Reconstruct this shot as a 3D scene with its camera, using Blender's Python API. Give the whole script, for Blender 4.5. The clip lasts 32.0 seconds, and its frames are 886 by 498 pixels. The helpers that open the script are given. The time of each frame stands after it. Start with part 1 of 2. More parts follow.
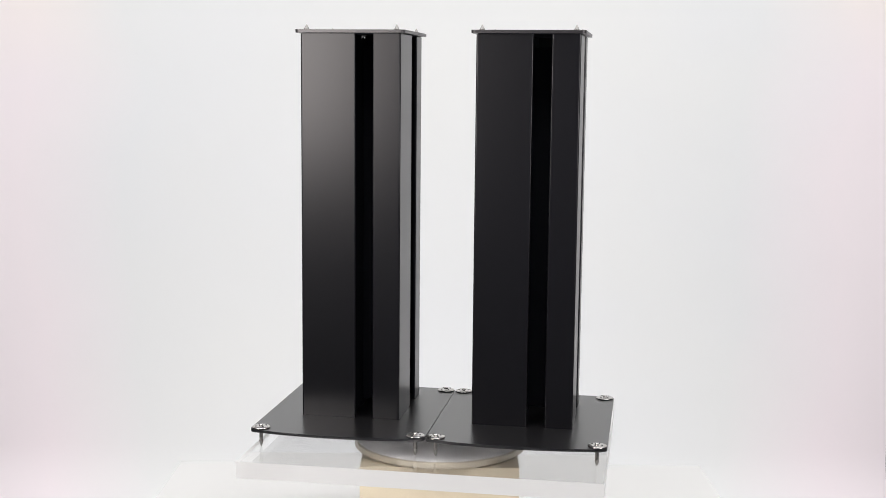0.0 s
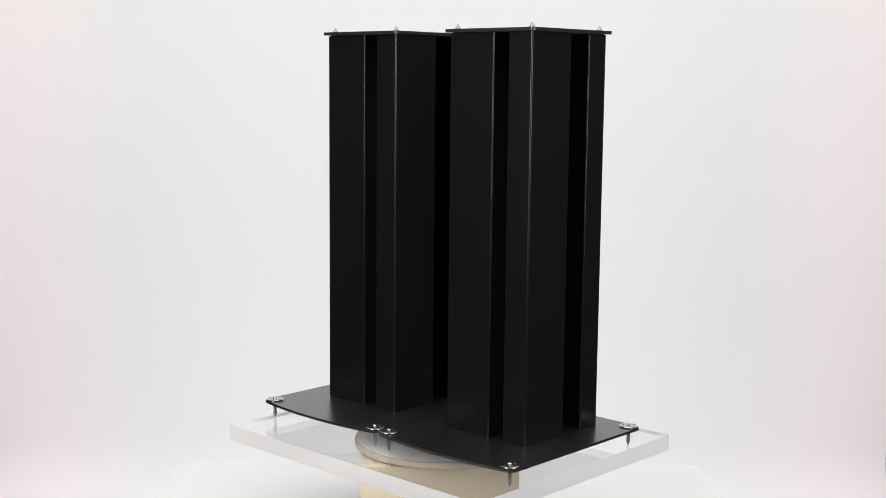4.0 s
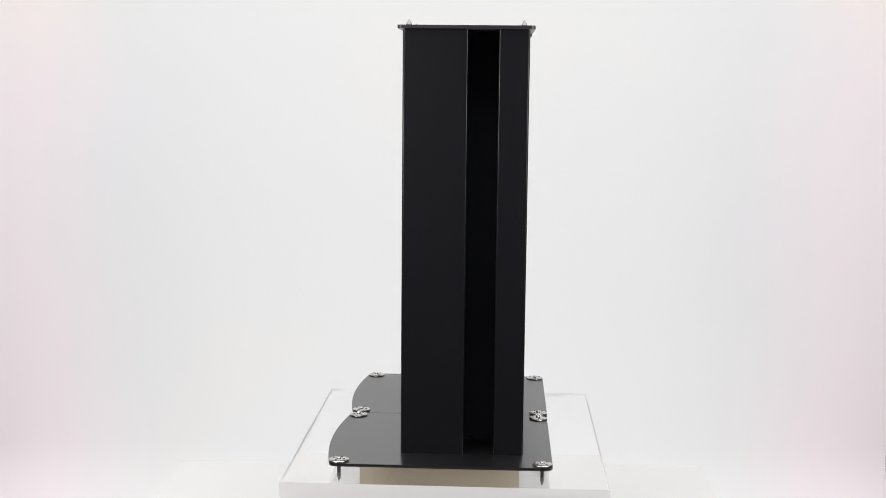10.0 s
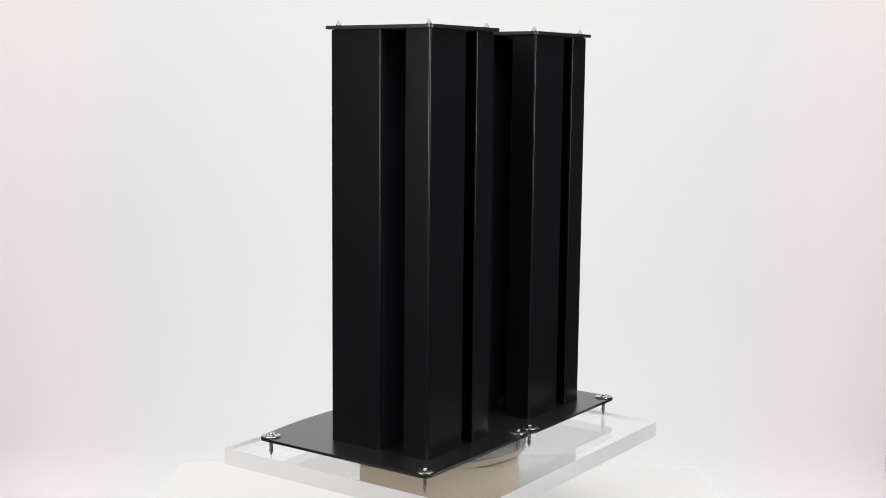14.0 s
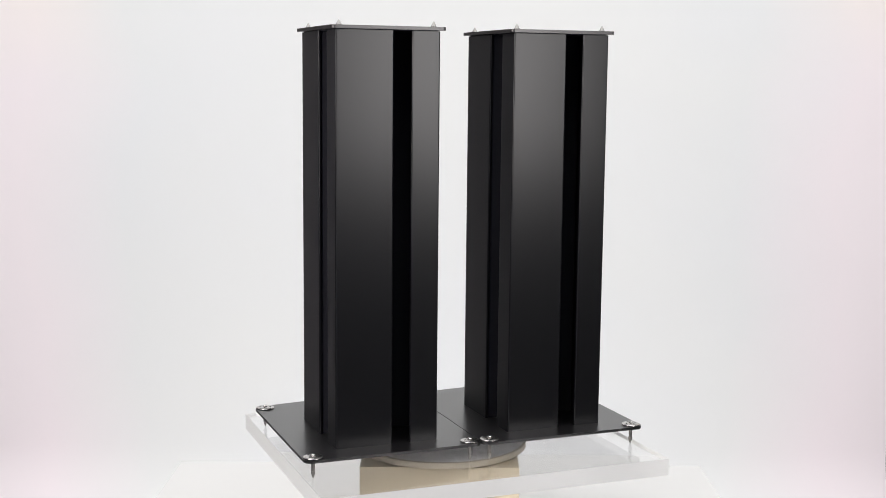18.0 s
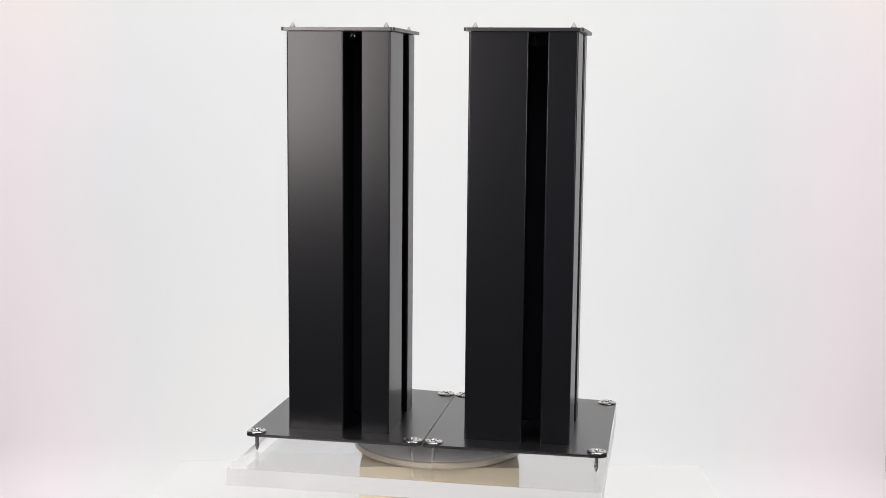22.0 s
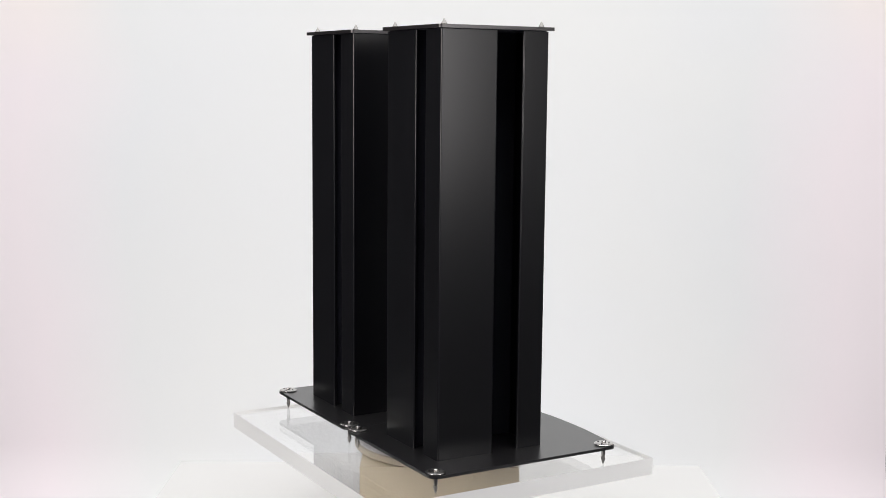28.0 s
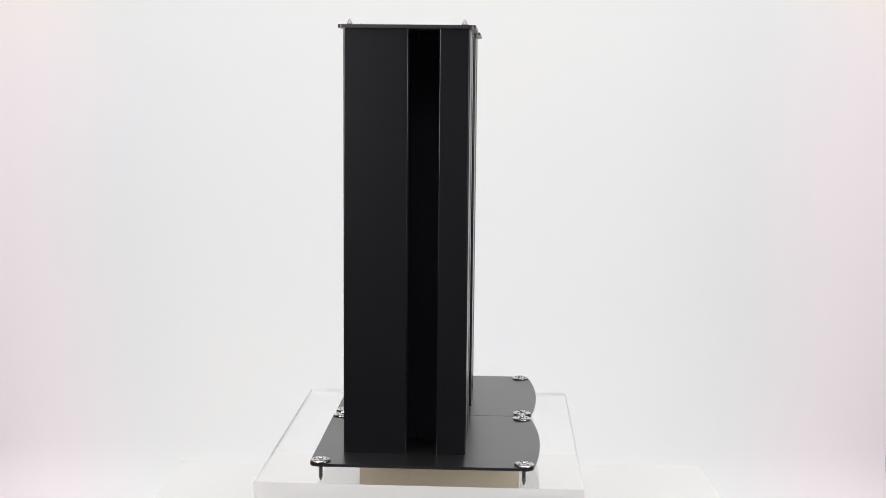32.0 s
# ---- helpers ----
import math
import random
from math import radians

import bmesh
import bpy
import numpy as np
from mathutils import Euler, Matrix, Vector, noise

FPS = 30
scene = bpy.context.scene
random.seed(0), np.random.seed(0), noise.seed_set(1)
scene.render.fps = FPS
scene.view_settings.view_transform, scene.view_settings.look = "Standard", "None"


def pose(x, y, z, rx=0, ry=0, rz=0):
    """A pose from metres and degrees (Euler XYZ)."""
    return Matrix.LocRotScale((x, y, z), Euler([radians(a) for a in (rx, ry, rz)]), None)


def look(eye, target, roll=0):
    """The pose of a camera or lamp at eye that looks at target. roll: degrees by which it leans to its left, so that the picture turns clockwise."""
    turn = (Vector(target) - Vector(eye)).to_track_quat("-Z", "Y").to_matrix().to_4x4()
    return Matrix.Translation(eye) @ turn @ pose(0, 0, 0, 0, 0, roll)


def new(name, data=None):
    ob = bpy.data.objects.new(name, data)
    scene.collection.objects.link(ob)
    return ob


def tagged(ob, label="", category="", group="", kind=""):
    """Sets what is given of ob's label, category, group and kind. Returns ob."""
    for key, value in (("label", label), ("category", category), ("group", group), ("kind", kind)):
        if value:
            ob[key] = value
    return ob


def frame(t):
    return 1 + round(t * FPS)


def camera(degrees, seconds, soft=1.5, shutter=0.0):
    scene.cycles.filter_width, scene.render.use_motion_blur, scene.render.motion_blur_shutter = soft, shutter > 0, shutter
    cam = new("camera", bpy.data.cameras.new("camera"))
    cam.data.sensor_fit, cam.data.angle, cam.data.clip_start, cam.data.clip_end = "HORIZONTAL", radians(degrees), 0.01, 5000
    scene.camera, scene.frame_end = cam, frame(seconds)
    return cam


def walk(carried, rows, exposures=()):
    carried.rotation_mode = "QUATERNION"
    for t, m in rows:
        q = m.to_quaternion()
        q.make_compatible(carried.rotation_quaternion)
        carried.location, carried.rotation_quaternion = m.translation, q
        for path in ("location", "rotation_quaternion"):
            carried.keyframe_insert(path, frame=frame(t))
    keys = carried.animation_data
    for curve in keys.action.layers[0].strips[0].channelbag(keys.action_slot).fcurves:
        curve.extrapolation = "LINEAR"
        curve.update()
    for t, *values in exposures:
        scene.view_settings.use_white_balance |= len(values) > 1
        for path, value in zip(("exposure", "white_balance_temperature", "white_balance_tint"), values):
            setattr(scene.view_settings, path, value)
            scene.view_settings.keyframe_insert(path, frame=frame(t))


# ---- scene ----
# One unit is one metre. The turntable's axis is the z axis of the world; the camera stands still.
BENCH = 0.95          # height of the base plates' washers above the studio floor
EYE = (0.0, -1.9239, BENCH + 0.5196)
cam = camera(38.93, 32.0, soft=0.9)
_view = look(EYE, (EYE[0] + math.sin(radians(0.032)), EYE[1] + math.cos(radians(0.032)), EYE[2] - math.tan(radians(7.712))), 0.549)
walk(cam, [(0.0, _view), (32.0, _view)])

# seconds and the turntable's heading in degrees
TURN = [(0.0, -9.45), (1.0, -17.33), (3.0, -34.69), (6.0, -60.03), (8.0, -76.89), (9.0, -84.62), (11.0, -101.01),
        (13.0, -117.29), (15.0, -133.37), (18.0, -158.41), (19.0, -166.38), (20.0, -174.31), (21.0, -182.22),
        (23.0, -198.38), (25.0, -215.0), (28.0, -239.98), (32.0, -272.72)]


def heading(t):
    """The turntable's heading at t seconds, smooth between the rows of TURN."""
    rows = TURN
    k = max(i for i in range(len(rows) - 1) if rows[i][0] <= t or i == 0)

    def slope(i):
        a, b = rows[max(i - 1, 0)], rows[min(i + 1, len(rows) - 1)]
        return (b[1] - a[1]) / (b[0] - a[0])

    (t0, a0), (t1, a1) = rows[k], rows[k + 1]
    h = t1 - t0
    s = (t - t0) / h
    return ((2 * s ** 3 - 3 * s ** 2 + 1) * a0 + (s ** 3 - 2 * s ** 2 + s) * h * slope(k)
            + (-2 * s ** 3 + 3 * s ** 2) * a1 + (s ** 3 - s ** 2) * h * slope(k + 1))


# ---- light ----
world = bpy.data.worlds.new("studio_air")
scene.world = world
world.use_nodes = True
world.node_tree.nodes["Background"].inputs[0].default_value = (0.9, 0.95, 1.0, 1)
world.node_tree.nodes["Background"].inputs[1].default_value = 0.02


def area_lamp(name, eye, target, wide, high, radiance, colour):
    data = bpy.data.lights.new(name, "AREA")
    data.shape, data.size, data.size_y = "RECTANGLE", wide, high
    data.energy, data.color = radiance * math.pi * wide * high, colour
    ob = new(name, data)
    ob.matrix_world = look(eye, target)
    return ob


area_lamp("softbox_lamp", (-0.897, -1.189, 1.765), (0, 0, 1.55), 0.565, 1.01, 5.9, (1.0, 0.93, 0.91))
area_lamp("softbox_lamp", (0.969, -1.132, 1.725), (0, 0, 1.55), 0.595, 0.95, 4.1, (1.0, 0.965, 0.96))
area_lamp("overhead_lamp", (0, -0.175, 3.15), (0, -0.174, 0), 5.4, 3.35, 2.60, (0.98, 0.985, 0.987))
# unseen fill strips, added to even out the backdrop's brightness
area_lamp("backdrop_fill", (0.15, 1.0, 0.2), (0.15, 2.1, 0.95), 5.0, 0.3, 0.52, (0.98, 0.985, 0.987))
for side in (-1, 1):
    area_lamp("backdrop_fill", (side * 2.3, 0.75, 1.3), (side * 2.3, 2.1, 1.3), 0.5, 1.9, 1.1, (0.98, 0.985, 0.987))
scene.view_settings.exposure = 0.0


# ---- materials ----
def material(name, colour, rough=0.5, metal=0.0, ior=1.5, grain=0.0, grain_scale=400.0, blotch=0.0, blotch_scale=8.0, bump=0.0,
             rough_var=0.0):
    m = bpy.data.materials.new(name)
    m.use_nodes = True
    n, l = m.node_tree.nodes, m.node_tree.links
    b = n["Principled BSDF"]
    b.inputs["Base Color"].default_value = (*colour, 1)
    b.inputs["Roughness"].default_value = rough
    b.inputs["Metallic"].default_value = metal
    b.inputs["IOR"].default_value = ior
    co = n.new("ShaderNodeTexCoord")
    fine, wide = n.new("ShaderNodeTexNoise"), n.new("ShaderNodeTexNoise")
    fine.inputs["Scale"].default_value, fine.inputs["Detail"].default_value = grain_scale, 3
    wide.inputs["Scale"].default_value, wide.inputs["Detail"].default_value = blotch_scale, 4
    l.new(co.outputs["Object"], fine.inputs["Vector"])
    l.new(co.outputs["Object"], wide.inputs["Vector"])
    if grain or blotch:
        mul = n.new("ShaderNodeMath")
        mul.operation = "MULTIPLY_ADD"
        mul.inputs[1].default_value, mul.inputs[2].default_value = 2 * grain, 1 - grain
        l.new(fine.outputs["Fac"], mul.inputs[0])
        mul2 = n.new("ShaderNodeMath")
        mul2.operation = "MULTIPLY_ADD"
        mul2.inputs[1].default_value, mul2.inputs[2].default_value = 2 * blotch, 1 - blotch
        l.new(wide.outputs["Fac"], mul2.inputs[0])
        both = n.new("ShaderNodeMath")
        both.operation = "MULTIPLY"
        l.new(mul.outputs[0], both.inputs[0])
        l.new(mul2.outputs[0], both.inputs[1])
        mix = n.new("ShaderNodeVectorMath")
        mix.operation = "SCALE"
        mix.inputs[0].default_value = colour
        l.new(both.outputs[0], mix.inputs["Scale"])
        l.new(mix.outputs[0], b.inputs["Base Color"])
    if rough_var:
        r = n.new("ShaderNodeMath")
        r.operation = "MULTIPLY_ADD"
        r.inputs[1].default_value, r.inputs[2].default_value = 2 * rough_var, rough - rough_var
        l.new(wide.outputs["Fac"], r.inputs[0])
        l.new(r.outputs[0], b.inputs["Roughness"])
    if bump:
        bp = n.new("ShaderNodeBump")
        bp.inputs["Strength"].default_value, bp.inputs["Distance"].default_value = bump, 0.0004
        l.new(fine.outputs["Fac"], bp.inputs["Height"])
        l.new(bp.outputs[0], b.inputs["Normal"])
    return m


BLACK = material("satin_black_anodised", (0.0028, 0.0027, 0.0038), 0.282, ior=1.66, grain=0.08, grain_scale=700, blotch=0.12, blotch_scale=5)
PLATE = material("black_powder_coat", (0.006, 0.0055, 0.0065), 0.285, ior=2.2, grain=0.08, grain_scale=700, blotch=0.15, blotch_scale=9, rough_var=0.008)
TOPCOAT = material("black_brown_paint", (0.012, 0.0085, 0.0095), 0.34, ior=2.0, grain=0.04, grain_scale=300, blotch=0.15, blotch_scale=9, rough_var=0.02)
INNER = material("matt_black_steel", (0.027, 0.027, 0.035), 0.7, ior=1.3, grain=0.2, blotch=0.2)
CHROME = material("polished_steel", (0.60, 0.585, 0.565), 0.22, 1.0, grain=0.05, blotch=0.12, blotch_scale=60, rough_var=0.06)
STEEL = material("turned_steel", (0.27, 0.26, 0.25), 0.34, 1.0, grain=0.1, blotch=0.1, blotch_scale=80)
HOLE = material("drilled_hole", (0.02, 0.02, 0.02), 0.7)
BEIGE = material("beige_painted_board", (0.66, 0.575, 0.43), 0.55, grain=0.04, blotch=0.05, blotch_scale=6, bump=0.03)
CREAM = material("cream_plastic", (0.56, 0.50, 0.40), 0.5, grain=0.02, blotch=0.05)
GREY = material("grey_turntable_mat", (0.84, 0.83, 0.84), 0.85, grain=0.1, blotch=0.45, blotch_scale=38)
TABLE = material("white_laminate", (0.66, 0.65, 0.64), 0.45, grain=0.02, blotch=0.03, blotch_scale=5)
DARK = material("black_studio_wall", (0.045, 0.045, 0.05), 0.9, grain=0.1, blotch=0.15, blotch_scale=2, bump=0.1)
SOUTH = material("grey_studio_wall", (0.27, 0.26, 0.35), 0.9, grain=0.1, blotch=0.15, blotch_scale=2, bump=0.1)
FLOOR = material("studio_floor_paint", (0.12, 0.12, 0.12), 0.6, grain=0.05, blotch=0.1, blotch_scale=3)


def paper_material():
    """White backdrop paper, unevenly white, pink and lighter towards its outer edges, peach at its upper corners."""
    m = material("white_backdrop_paper", (0.8, 0.8, 0.8), 0.9, bump=0.05, grain_scale=500)
    n, l = m.node_tree.nodes, m.node_tree.links
    b = n["Principled BSDF"]
    co, sep = n.new("ShaderNodeTexCoord"), n.new("ShaderNodeSeparateXYZ")
    l.new(co.outputs["Object"], sep.inputs[0])

    def cloud(scale):
        c = n.new("ShaderNodeTexNoise")
        c.inputs["Scale"].default_value, c.inputs["Detail"].default_value = scale, 2
        l.new(co.outputs["Object"], c.inputs["Vector"])
        return c.outputs["Fac"]

    def combine(kind, a, c, d=None):
        node = n.new("ShaderNodeMath")
        node.operation, node.use_clamp = kind, kind == "MULTIPLY"
        for k, v in enumerate((a, c, d)):
            if isinstance(v, (int, float)):
                node.inputs[k].default_value = v
            elif v is not None:
                l.new(v, node.inputs[k])
        return node.outputs[0]

    def blend(low, c0, high, c1, value):
        ramp = n.new("ShaderNodeValToRGB")
        for e, p, c in zip(ramp.color_ramp.elements, (low, high), (c0, c1)):
            e.position, e.color = p, (*c, 1)
        l.new(value, ramp.inputs[0])
        return ramp.outputs[0]

    def mixed(fac, a, c):
        node = n.new("ShaderNodeMix")
        node.data_type = "RGBA"
        l.new(fac, node.inputs["Factor"])
        l.new(a, node.inputs["A"])
        l.new(c, node.inputs["B"])
        return node.outputs["Result"]

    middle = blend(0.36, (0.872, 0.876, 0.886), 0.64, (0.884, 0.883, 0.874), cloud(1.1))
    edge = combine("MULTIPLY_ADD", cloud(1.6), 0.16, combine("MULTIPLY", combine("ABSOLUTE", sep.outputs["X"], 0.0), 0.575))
    toward_top = combine("MULTIPLY_ADD", cloud(1.6), 0.2, combine("MULTIPLY_ADD", sep.outputs["Z"], 0.7, -0.65))
    # side colours are also raised to offset the light falling off there
    pink = blend(0.45, (0.975, 0.89, 0.915), 0.68, (0.985, 0.905, 0.875), toward_top)
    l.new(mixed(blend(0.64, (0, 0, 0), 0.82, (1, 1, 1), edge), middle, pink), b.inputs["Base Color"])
    return m


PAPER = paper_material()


def acrylic_material():
    m = bpy.data.materials.new("clear_cast_acrylic")
    m.use_nodes = True
    b = m.node_tree.nodes["Principled BSDF"]
    b.inputs["Base Color"].default_value = (0.995, 0.995, 0.992, 1)
    b.inputs["Roughness"].default_value = 0.0
    b.inputs["IOR"].default_value = 1.49
    b.inputs["Transmission Weight"].default_value = 1.0
    return m


ACRYLIC = acrylic_material()


def acrylic_edge_material():
    """The sawn edge of the slab: clear acrylic, with white mixed in for the bright surroundings seen through it."""
    m = acrylic_material()
    m.name = "whitened_acrylic_edge"
    n, l = m.node_tree.nodes, m.node_tree.links
    b = n["Principled BSDF"]
    b.inputs["Roughness"].default_value = 0.04
    pale = n.new("ShaderNodeBsdfTranslucent")
    pale.inputs["Color"].default_value = (0.9, 0.9, 0.89, 1)
    white = n.new("ShaderNodeBsdfDiffuse")
    white.inputs["Color"].default_value = (0.95, 0.95, 0.94, 1)
    half, mix = n.new("ShaderNodeMixShader"), n.new("ShaderNodeMixShader")
    half.inputs[0].default_value, mix.inputs[0].default_value = 0.97, 0.88
    l.new(pale.outputs[0], half.inputs[1])
    l.new(white.outputs[0], half.inputs[2])
    l.new(b.outputs[0], mix.inputs[1])
    l.new(half.outputs[0], mix.inputs[2])
    l.new(mix.outputs[0], n["Material Output"].inputs["Surface"])
    return m


ACRYLIC_EDGE = acrylic_edge_material()


# ---- mesh helpers ----
def mesh_of(bm, name, mat, smooth=True):
    me = bpy.data.meshes.new(name)
    bmesh.ops.recalc_face_normals(bm, faces=bm.faces)
    bm.to_mesh(me)
    bm.free()
    me.materials.append(mat)
    if smooth:
        for p in me.polygons:
            p.use_smooth = True
        me.set_sharp_from_angle(angle=radians(32))
    return me


def flat_faces(ob):
    """Keeps the large faces flat beside their rounded edges."""
    w = ob.modifiers.new("flat_faces", "WEIGHTED_NORMAL")
    w.keep_sharp, w.weight = True, 100


def part(name, bm, mat, parent, label=""):
    ob = new(name, mesh_of(bm, name, mat) if isinstance(bm, bmesh.types.BMesh) else bm)
    ob.parent = parent
    flat_faces(ob)
    return tagged(ob, label)


def prism(outline, z0, z1, bevel=0.0, segments=2):
    """A closed outline in plan, raised from z0 to z1, with its edges softened."""
    bm = bmesh.new()
    low = [bm.verts.new((x, y, z0)) for x, y in outline]
    high = [bm.verts.new((x, y, z1)) for x, y in outline]
    bm.faces.new(low[::-1])
    bm.faces.new(high)
    for i in range(len(outline)):
        j = (i + 1) % len(outline)
        bm.faces.new((low[i], low[j], high[j], high[i]))
    if bevel:
        edges = [e for e in bm.edges if e.is_manifold and e.calc_face_angle() > 0.6]
        bmesh.ops.bevel(bm, geom=edges, offset=bevel, segments=segments, profile=0.5, affect="EDGES")
    return bm


def round_corner(cx, cy, r, a0, a1, n=8):
    return [(cx + r * math.cos(radians(a0 + (a1 - a0) * i / n)), cy + r * math.sin(radians(a0 + (a1 - a0) * i / n))) for i in range(n + 1)]


def rounded_rect(x0, x1, y0, y1, r, n=8):
    return (round_corner(x1 - r, y0 + r, r, -90, 0, n) + round_corner(x1 - r, y1 - r, r, 0, 90, n)
            + round_corner(x0 + r, y1 - r, r, 90, 180, n) + round_corner(x0 + r, y0 + r, r, 180, 270, n))


def lathe(profile, n=28, x=0.0, y=0.0):
    """A turned body: rows of radius and height, round a vertical axis at (x, y)."""
    bm = bmesh.new()
    rings = []
    for r, z in profile:
        if r <= 1e-6:
            rings.append([bm.verts.new((x, y, z))])
        else:
            rings.append([bm.verts.new((x + r * math.cos(2 * math.pi * i / n), y + r * math.sin(2 * math.pi * i / n), z)) for i in range(n)])
    for a, b in zip(rings, rings[1:]):
        for i in range(n):
            j = (i + 1) % n
            if len(a) == 1 and len(b) == 1:
                continue
            if len(a) == 1:
                bm.faces.new((a[0], b[i], b[j]))
            elif len(b) == 1:
                bm.faces.new((a[i], a[j], b[0]))
            else:
                bm.faces.new((a[i], a[j], b[j], b[i]))
    for ring in (rings[0], rings[-1]):
        if len(ring) > 1:
            bm.faces.new(ring)
    return bm


def box(x0, x1, y0, y1, z0, z1, bevel=0.0, segments=2):
    return prism([(x0, y0), (x1, y0), (x1, y1), (x0, y1)], z0, z1, bevel, segments)


def structure(name, bm, mat, label, category):
    return tagged(new(name, mesh_of(bm, name, mat)), label, category, kind="structure")


# ---- the studio ----
ROOM_X, ROOM_Y0, ROOM_Y1, ROOM_Z = 2.8, -4.2, 2.7, 3.2
structure("floor", box(-ROOM_X, ROOM_X, ROOM_Y0, ROOM_Y1, -0.12, 0.0), FLOOR, "grey painted studio floor", "floor")
structure("ceiling", box(-ROOM_X, ROOM_X, ROOM_Y0, ROOM_Y1, ROOM_Z, ROOM_Z + 0.12), DARK, "dark studio ceiling", "ceiling")
structure("wall_south", box(-ROOM_X, ROOM_X, ROOM_Y0 - 0.12, ROOM_Y0, 0.0, ROOM_Z), SOUTH, "grey studio wall behind the camera", "wall")
structure("wall_north", box(-ROOM_X, ROOM_X, ROOM_Y1, ROOM_Y1 + 0.12, 0.0, ROOM_Z), DARK, "dark studio wall behind the paper", "wall")
structure("wall_west", box(-ROOM_X - 0.12, -ROOM_X, ROOM_Y0, ROOM_Y1, 0.0, ROOM_Z), DARK, "dark studio side wall", "wall")
structure("wall_east", box(ROOM_X, ROOM_X + 0.12, ROOM_Y0, ROOM_Y1, 0.0, ROOM_Z), DARK, "dark studio side wall", "wall")


def paper_sweep():
    """White paper that hangs at the back, curves round and runs out over the floor."""
    back, bend, front, top, wide, thick = 2.10, 0.26, -0.9, 2.75, 1.475, 0.003
    line = [(front, 0.006)] + [(back - bend + bend * math.sin(radians(a)), 0.006 + bend - bend * math.cos(radians(a))) for a in range(0, 91, 5)] + [(back, top)]
    bm = bmesh.new()
    rows = []
    for k, (y, z) in enumerate(line):
        (y0, z0), (y1, z1) = line[max(k - 1, 0)], line[min(k + 1, len(line) - 1)]
        d = math.hypot(y1 - y0, z1 - z0)
        ny, nz = (z1 - z0) / d * thick, -(y1 - y0) / d * thick
        rows.append(([bm.verts.new((-wide + 2 * wide * i / 12, y, z)) for i in range(13)],
                     [bm.verts.new((-wide + 2 * wide * i / 12, y + ny, z + nz)) for i in range(13)]))
    for a, b in zip(rows, rows[1:]):
        for i in range(12):
            bm.faces.new((a[0][i], a[0][i + 1], b[0][i + 1], b[0][i]))
            bm.faces.new((a[1][i + 1], a[1][i], b[1][i], b[1][i + 1]))
        for i in (0, 12):
            bm.faces.new((a[0][i], b[0][i], b[1][i], a[1][i]))
    for row in (rows[0], rows[-1]):
        for i in range(12):
            bm.faces.new((row[0][i], row[0][i + 1], row[1][i + 1], row[1][i]))
    return bm


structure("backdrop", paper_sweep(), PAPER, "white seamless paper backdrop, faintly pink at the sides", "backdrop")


def white_table():
    """A white table under the turntable's box."""
    root = tagged(new("table"), "white laminate table under the turntable", "table")
    root.location = (0.0, -0.02, 0.0)
    top = part("tabletop", box(-0.49, 0.49, -0.39, 0.39, 0.72, 0.75, 0.002), TABLE, root)
    leg = mesh_of(box(-0.025, 0.025, -0.025, 0.025, 0.006, 0.72, 0.002), "leg", TABLE)
    for x in (-0.45, 0.45):
        for y in (-0.35, 0.35):
            ob = part("leg", leg, TABLE, root)
            ob.location = (x, y, 0)
    return root


white_table()


def pedestal_box():
    half, z0, z1 = 0.119, 0.75, BENCH - 0.0715
    root = tagged(new("pedestal_box"), "beige painted box under the turntable", "box")
    root.location = (-0.001, 0, z0)
    h = z1 - z0
    t = 0.009
    part("top_board", box(-half, half, -half, half, h - t, h, 0.001), BEIGE, root)
    for i in range(4):
        ob = part("side_board", box(-half + t, half, -half, -half + t, 0.0, h - t, 0.0008), BEIGE, root)
        ob.rotation_euler = (0, 0, radians(90 * i))
    return root


pedestal_box()


# ---- what turns ----
def turntable():
    """A flat round platter; its foot is hidden in the box."""
    root = tagged(new("turntable"), "cream motorised display turntable with a grey top", "turntable")
    part("platter", lathe([(0.0, -0.0695), (0.1335, -0.0695), (0.1350, -0.0685), (0.1355, -0.0670), (0.1355, -0.0620), (0.1350, -0.0604), (0.1335, -0.0595), (0.0, -0.0595)], 72), CREAM, root)
    part("mat", lathe([(0.0, -0.0595), (0.1310, -0.0595), (0.1320, -0.0590), (0.1310, -0.0585), (0.0, -0.0585)], 72), GREY, root, "thin grey rubber mat")
    part("foot", lathe([(0.0, -0.0713), (0.112, -0.0713), (0.114, -0.0708), (0.114, -0.0700), (0.112, -0.0695), (0.0, -0.0695)], 60), CREAM, root, "cream plastic motor housing")
    return root


def acrylic_slab():
    ob = new("acrylic_slab", mesh_of(box(-0.2665, 0.2650, -0.2095, 0.2450, -0.0580, -0.0330, 0.0004), "acrylic_slab", ACRYLIC))
    ob.data.materials.append(ACRYLIC_EDGE)
    for p in ob.data.polygons:
        if abs(p.normal.z) < 0.5:
            p.material_index = 1
    ob.visible_shadow = False
    flat_faces(ob)
    return tagged(ob, "thick clear acrylic slab lying on the turntable", "slab")


HX, HY = 0.0772, 0.0862            # half sizes of a column
SHEET = 0.0045
COL_Z0, COL_Z1, TOP_Z0 = -0.0041, 0.5862, 0.5873


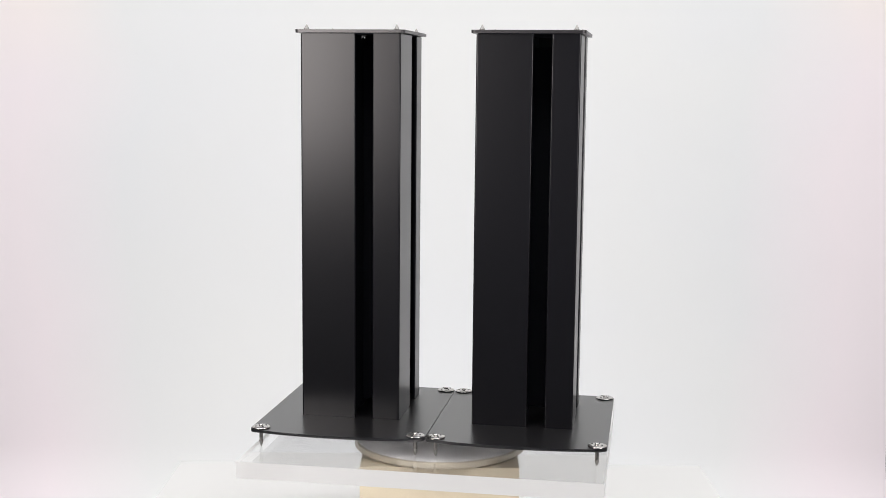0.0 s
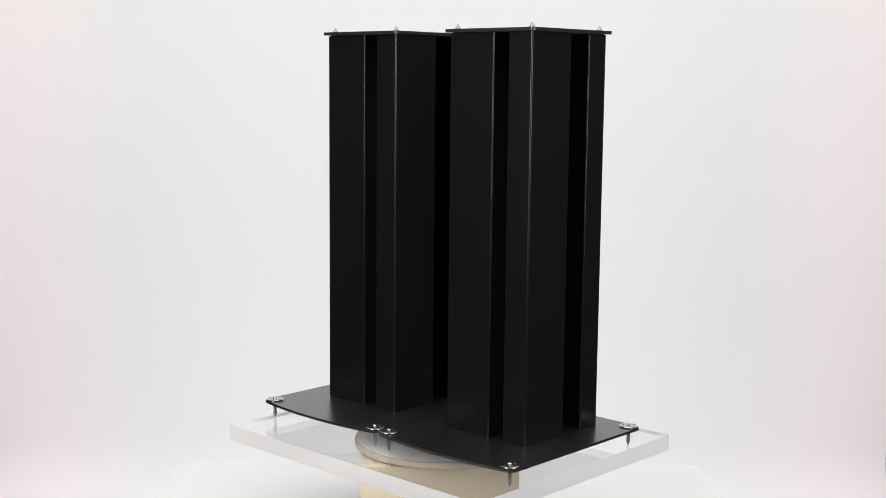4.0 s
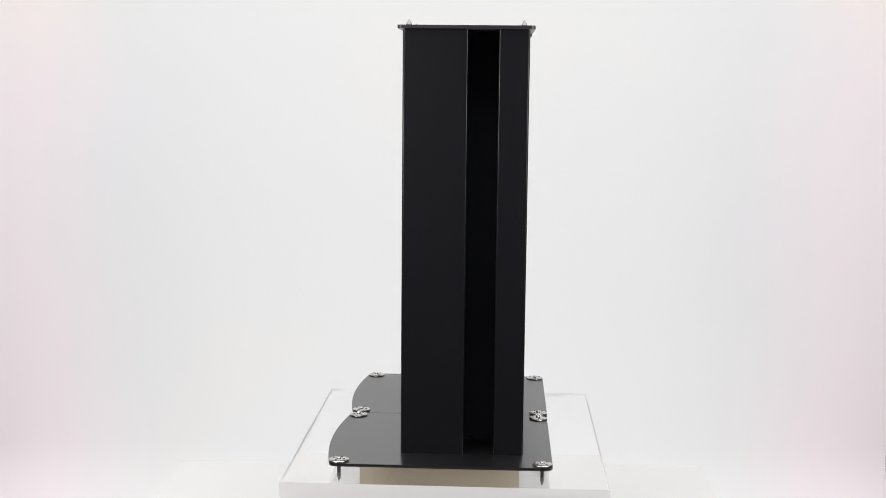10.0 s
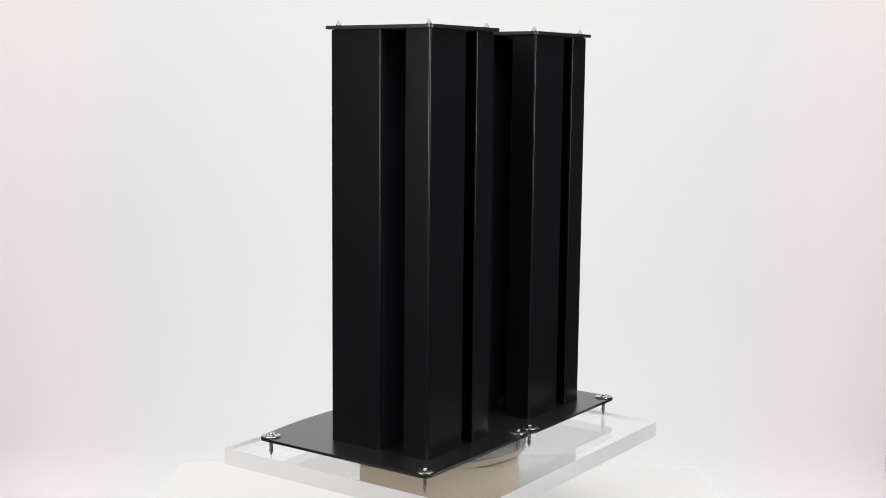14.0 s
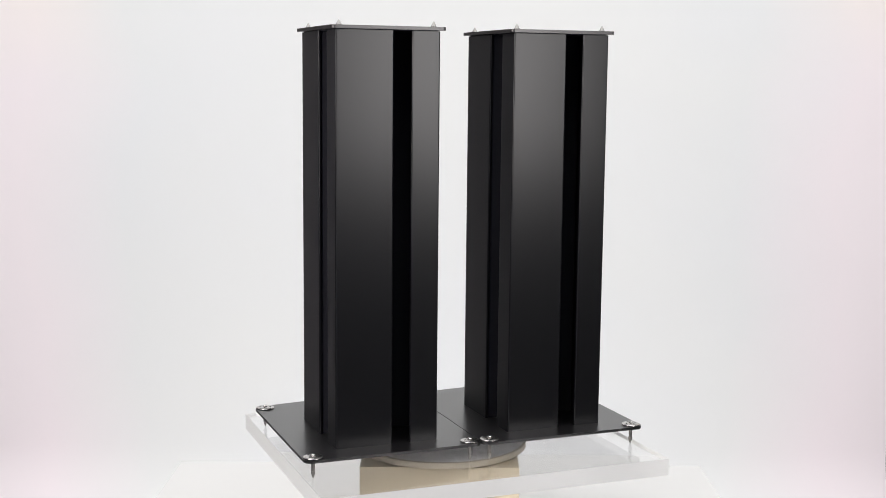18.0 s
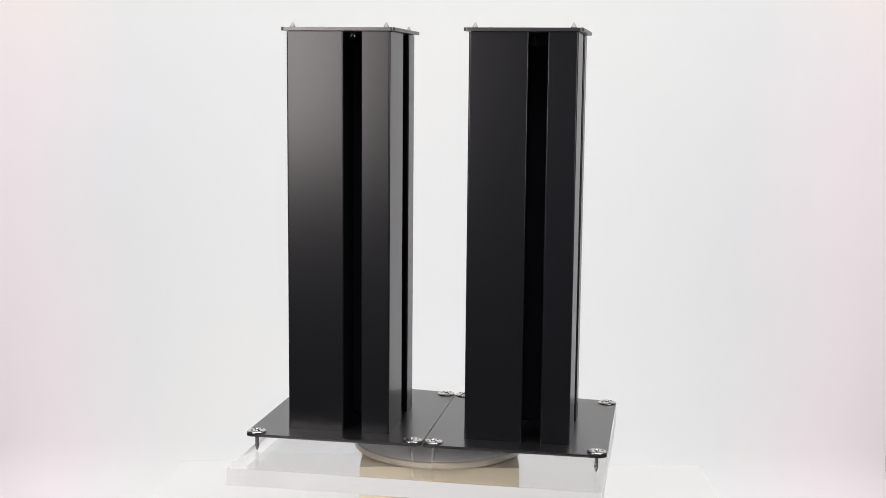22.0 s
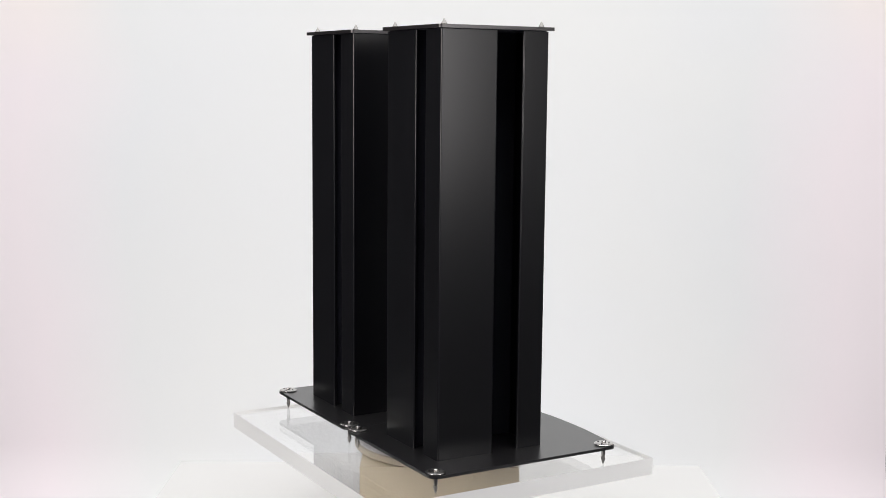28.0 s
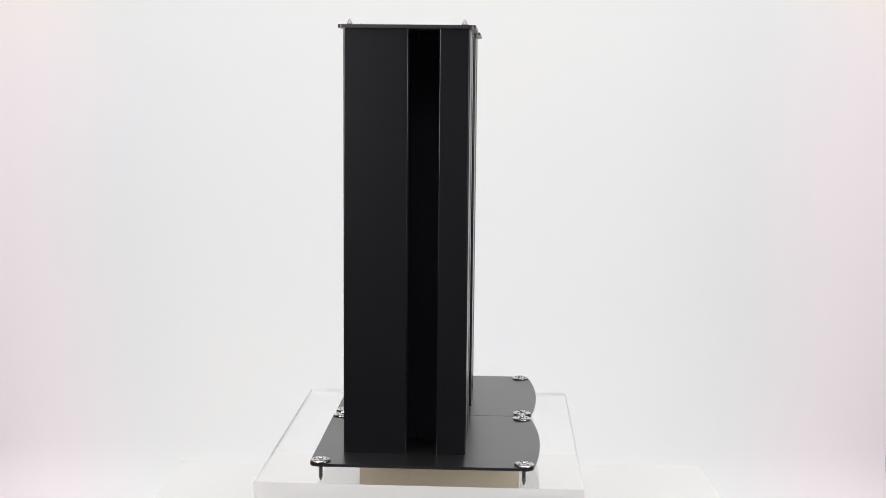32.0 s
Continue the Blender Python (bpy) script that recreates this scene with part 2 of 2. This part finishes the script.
def angle_panel(sx, sy, long_x, long_y):
    """One corner panel of a column: an L in plan with a rounded outer corner, at the corner (sx, sy)."""
    lx = 0.0847 if long_x else 0.0427
    ly = 0.0888 if long_y else 0.0419
    r, e, t = 0.0028, 0.0020, SHEET
    steps = (0, 15, 30, 45, 60, 75, 90)
    pts = ([(lx - e + e * math.sin(radians(a)), e - e * math.cos(radians(a))) for a in steps]
           + [(lx, t - 0.0008), (lx - 0.0008, t), (t, t), (t, ly - 0.0008), (t - 0.0008, ly)]
           + [(e - e * math.sin(radians(a)), ly - e + e * math.cos(radians(a))) for a in steps]
           + [(r - r * math.cos(radians(a)), r - r * math.sin(radians(a))) for a in steps])
    pts = [(sx * (HX - x), sy * (HY - y)) for x, y in pts]
    if sx * sy < 0:
        pts.reverse()
    return prism(pts, COL_Z0, COL_Z1)


def divider_sheet():
    """An upright sheet across the middle of a column; a rounded tongue stands in its top notch, two small notches are cut at its foot."""
    w, notch, deep = HY - SHEET - 0.0005, 0.0130, 0.0135
    side = [(w, COL_Z1), (notch, COL_Z1), (notch, COL_Z1 - deep)]
    arch = [(0.0122 * math.cos(radians(a)), COL_Z1 - deep + 0.0118 * math.sin(radians(a))) for a in range(0, 181, 15)]
    foot = [(-0.0140, COL_Z0), (-0.0140, 0.0030), (-0.0105, 0.0030), (-0.0105, COL_Z0)]
    line = [(-w, COL_Z0)] + foot + [(-y, z) for y, z in foot[::-1]] + [(w, COL_Z0)] + side + arch + [(-y, z) for y, z in side[::-1]]
    bm = prism(line, -0.0005, 0.0005)
    bmesh.ops.transform(bm, matrix=Matrix(((0, 0, 1, 0), (1, 0, 0, 0), (0, 1, 0, 0), (0, 0, 0, 1))), verts=bm.verts)
    return bm


def divider_wing(x):
    """Half a sheet that stands square to the middle one, from its face at x out to the column's side, cut back at both ends."""
    w, cut = HX - SHEET - 0.0005, 0.0340
    line = [(abs(x), 0.0060), (cut, 0.0060), (cut, COL_Z0), (w, COL_Z0), (w, COL_Z1), (cut, COL_Z1), (cut, COL_Z1 - 0.0170), (abs(x), COL_Z1 - 0.0170)]
    bm = prism([(math.copysign(u, x), z) for u, z in line], -0.0005, 0.0005)
    bmesh.ops.transform(bm, matrix=Matrix(((1, 0, 0, 0), (0, 0, 1, 0), (0, 1, 0, 0), (0, 0, 0, 1))), verts=bm.verts)
    return bm


def base_outline(half_x, back, front, bow, r):
    """Plan of a base plate: straight sides and back, a front that bows out."""
    pts = []
    # corners: front right, back right, back left, front left
    n = 24
    for i in range(1, n):
        u = -1 + 2 * i / n
        x = u * (half_x - r * 0.9)
        pts.append((x, front - bow * (1 - u * u)))
    pts += round_corner(half_x - r, front + r, r, -80, 0)
    pts += round_corner(half_x - r, back - r, r, 0, 90)
    pts += round_corner(-half_x + r, back - r, r, 90, 180)
    pts += round_corner(-half_x + r, front + r, r, 180, 260)
    return pts


def speaker_stand(name_label):
    """A speaker stand; its own zero lies at the middle of its four floor spikes, at washer height."""
    root = tagged(new("speaker_stand"), name_label, "speaker stand", "pair of speaker stands")
    cy = 0.0277                       # the column stands towards the back
    part("base_plate", prism(base_outline(0.1332, 0.1545, -0.1540, 0.0110, 0.0120), -0.0083, -0.0042, 0.0005), PLATE, root, "black powder-coated steel plate with a bowed front")
    # column
    for sx, sy, long_x, long_y in ((-1, -1, True, False), (1, -1, False, True), (1, 1, True, False), (-1, 1, False, True)):
        ob = part("corner_panel", angle_panel(sx, sy, long_x, long_y), BLACK, root)
        ob.location = (0, cy, 0)
    for bm in (divider_sheet(), divider_wing(0.0005), divider_wing(-0.0005)):
        ob = part("divider", bm, INNER, root, "dark steel sheet inside the column, notched at its ends")
        ob.location = (0, cy, 0)
    # dark inset strip, added to draw the shadow line below the top plate
    ob = part("gap_strip", prism(rounded_rect(-HX + 0.0022, HX - 0.0022, -HY + 0.0022, HY - 0.0022, 0.002, 3), COL_Z1, TOP_Z0), INNER, root, "thin dark inset strip filling the shadow gap")
    ob.location = (0, cy, 0)
    top = part("top_plate", prism(rounded_rect(-0.0842, 0.0842, -0.0930, 0.0930, 0.006), TOP_Z0, 0.5920, 0.0008), TOPCOAT, root)
    top.location = (0, cy, 0)
    # top spikes
    cone = mesh_of(lathe([(0.0, 0.5920), (0.0040, 0.5920), (0.0040, 0.5934), (0.0036, 0.5940), (0.0006, 0.5998), (0.0, 0.6001)], 20), "top_spike", STEEL)
    for x in (-0.0695, 0.0695):
        for y in (-0.0780, 0.0780):
            ob = part("top_spike", cone, STEEL, root, "small bright steel cone")
            ob.location = (x, y + cy, 0)
    # bolts that hold the column, under the base plate
    bolt = mesh_of(lathe([(0.0, -0.0083), (0.0050, -0.0083), (0.0050, -0.0102), (0.0040, -0.0118), (0.0, -0.0124)], 18), "base_bolt", CHROME)
    for x in (-0.026, 0.026):
        ob = part("base_bolt", bolt, CHROME, root, "domed bright bolt head")
        ob.location = (x, cy, 0)
    # floor spikes
    ring = mesh_of(lathe([(0.0, -0.0042), (0.0132, -0.0042), (0.0134, -0.0038), (0.0132, -0.0034), (0.0, -0.0034)], 32), "under_ring", HOLE)
    disc = mesh_of(lathe([(0.0, -0.0034), (0.0134, -0.0034), (0.0141, -0.0029), (0.0139, -0.0024), (0.0120, -0.0016), (0.0092, -0.0010), (0.0, -0.0008)], 40), "washer", CHROME)
    nut = mesh_of(lathe([(0.0, -0.0008), (0.0032, -0.0008), (0.0032, 0.0004), (0.0024, 0.0013), (0.0010, 0.0017), (0.0, 0.0017)], 16), "screw_head", CHROME)
    pin = mesh_of(lathe([(0.0, -0.0083), (0.0029, -0.0083), (0.0027, -0.0200), (0.0023, -0.0212), (0.0023, -0.0222), (0.0031, -0.0234), (0.0030, -0.0262), (0.0009, -0.0326), (0.0, -0.0330)], 18), "spike", STEEL)
    dot = mesh_of(lathe([(0.0, -0.0016), (0.0014, -0.0016), (0.0014, -0.0006), (0.0, -0.0006)], 12), "hole", HOLE)
    for i, x in enumerate((-0.1184, 0.1184)):
        for j, y in enumerate((-0.1404, 0.1404)):
            w = part("washer", disc, CHROME, root, "round polished steel washer with small holes")
            w.location, w.rotation_euler = (x, y, 0), (0, 0, radians(37 + 61 * (2 * i + j)))
            part("screw_head", nut, CHROME, w)
            part("under_ring", ring, HOLE, w, "thin black ring under the washer")
            for k in range(4):
                ob = part("hole", dot, HOLE, w)
                ob.location = (0.0080 * math.cos(k * math.pi / 2), 0.0080 * math.sin(k * math.pi / 2), 0.0)
            s = part("floor_spike", pin, STEEL, root, "pointed steel floor spike")
            s.location = (x, y, 0)
    return root


STAND = "black steel speaker stand with a slotted square column, on spikes"
PLACES = ((-0.1352, 0.0131), (0.1325, 0.0122))


def motions():
    times = [i * 0.5 for i in range(65)]
    turning = [(turntable(), 0.0, 0.0), (acrylic_slab(), 0.0, 0.0)] + [(speaker_stand(STAND), x, y) for x, y in PLACES]
    for thing, x, y in turning:
        walk(thing, [(t, pose(0, 0, BENCH, 0, 0, heading(t)) @ pose(x, y, 0)) for t in times])


motions()
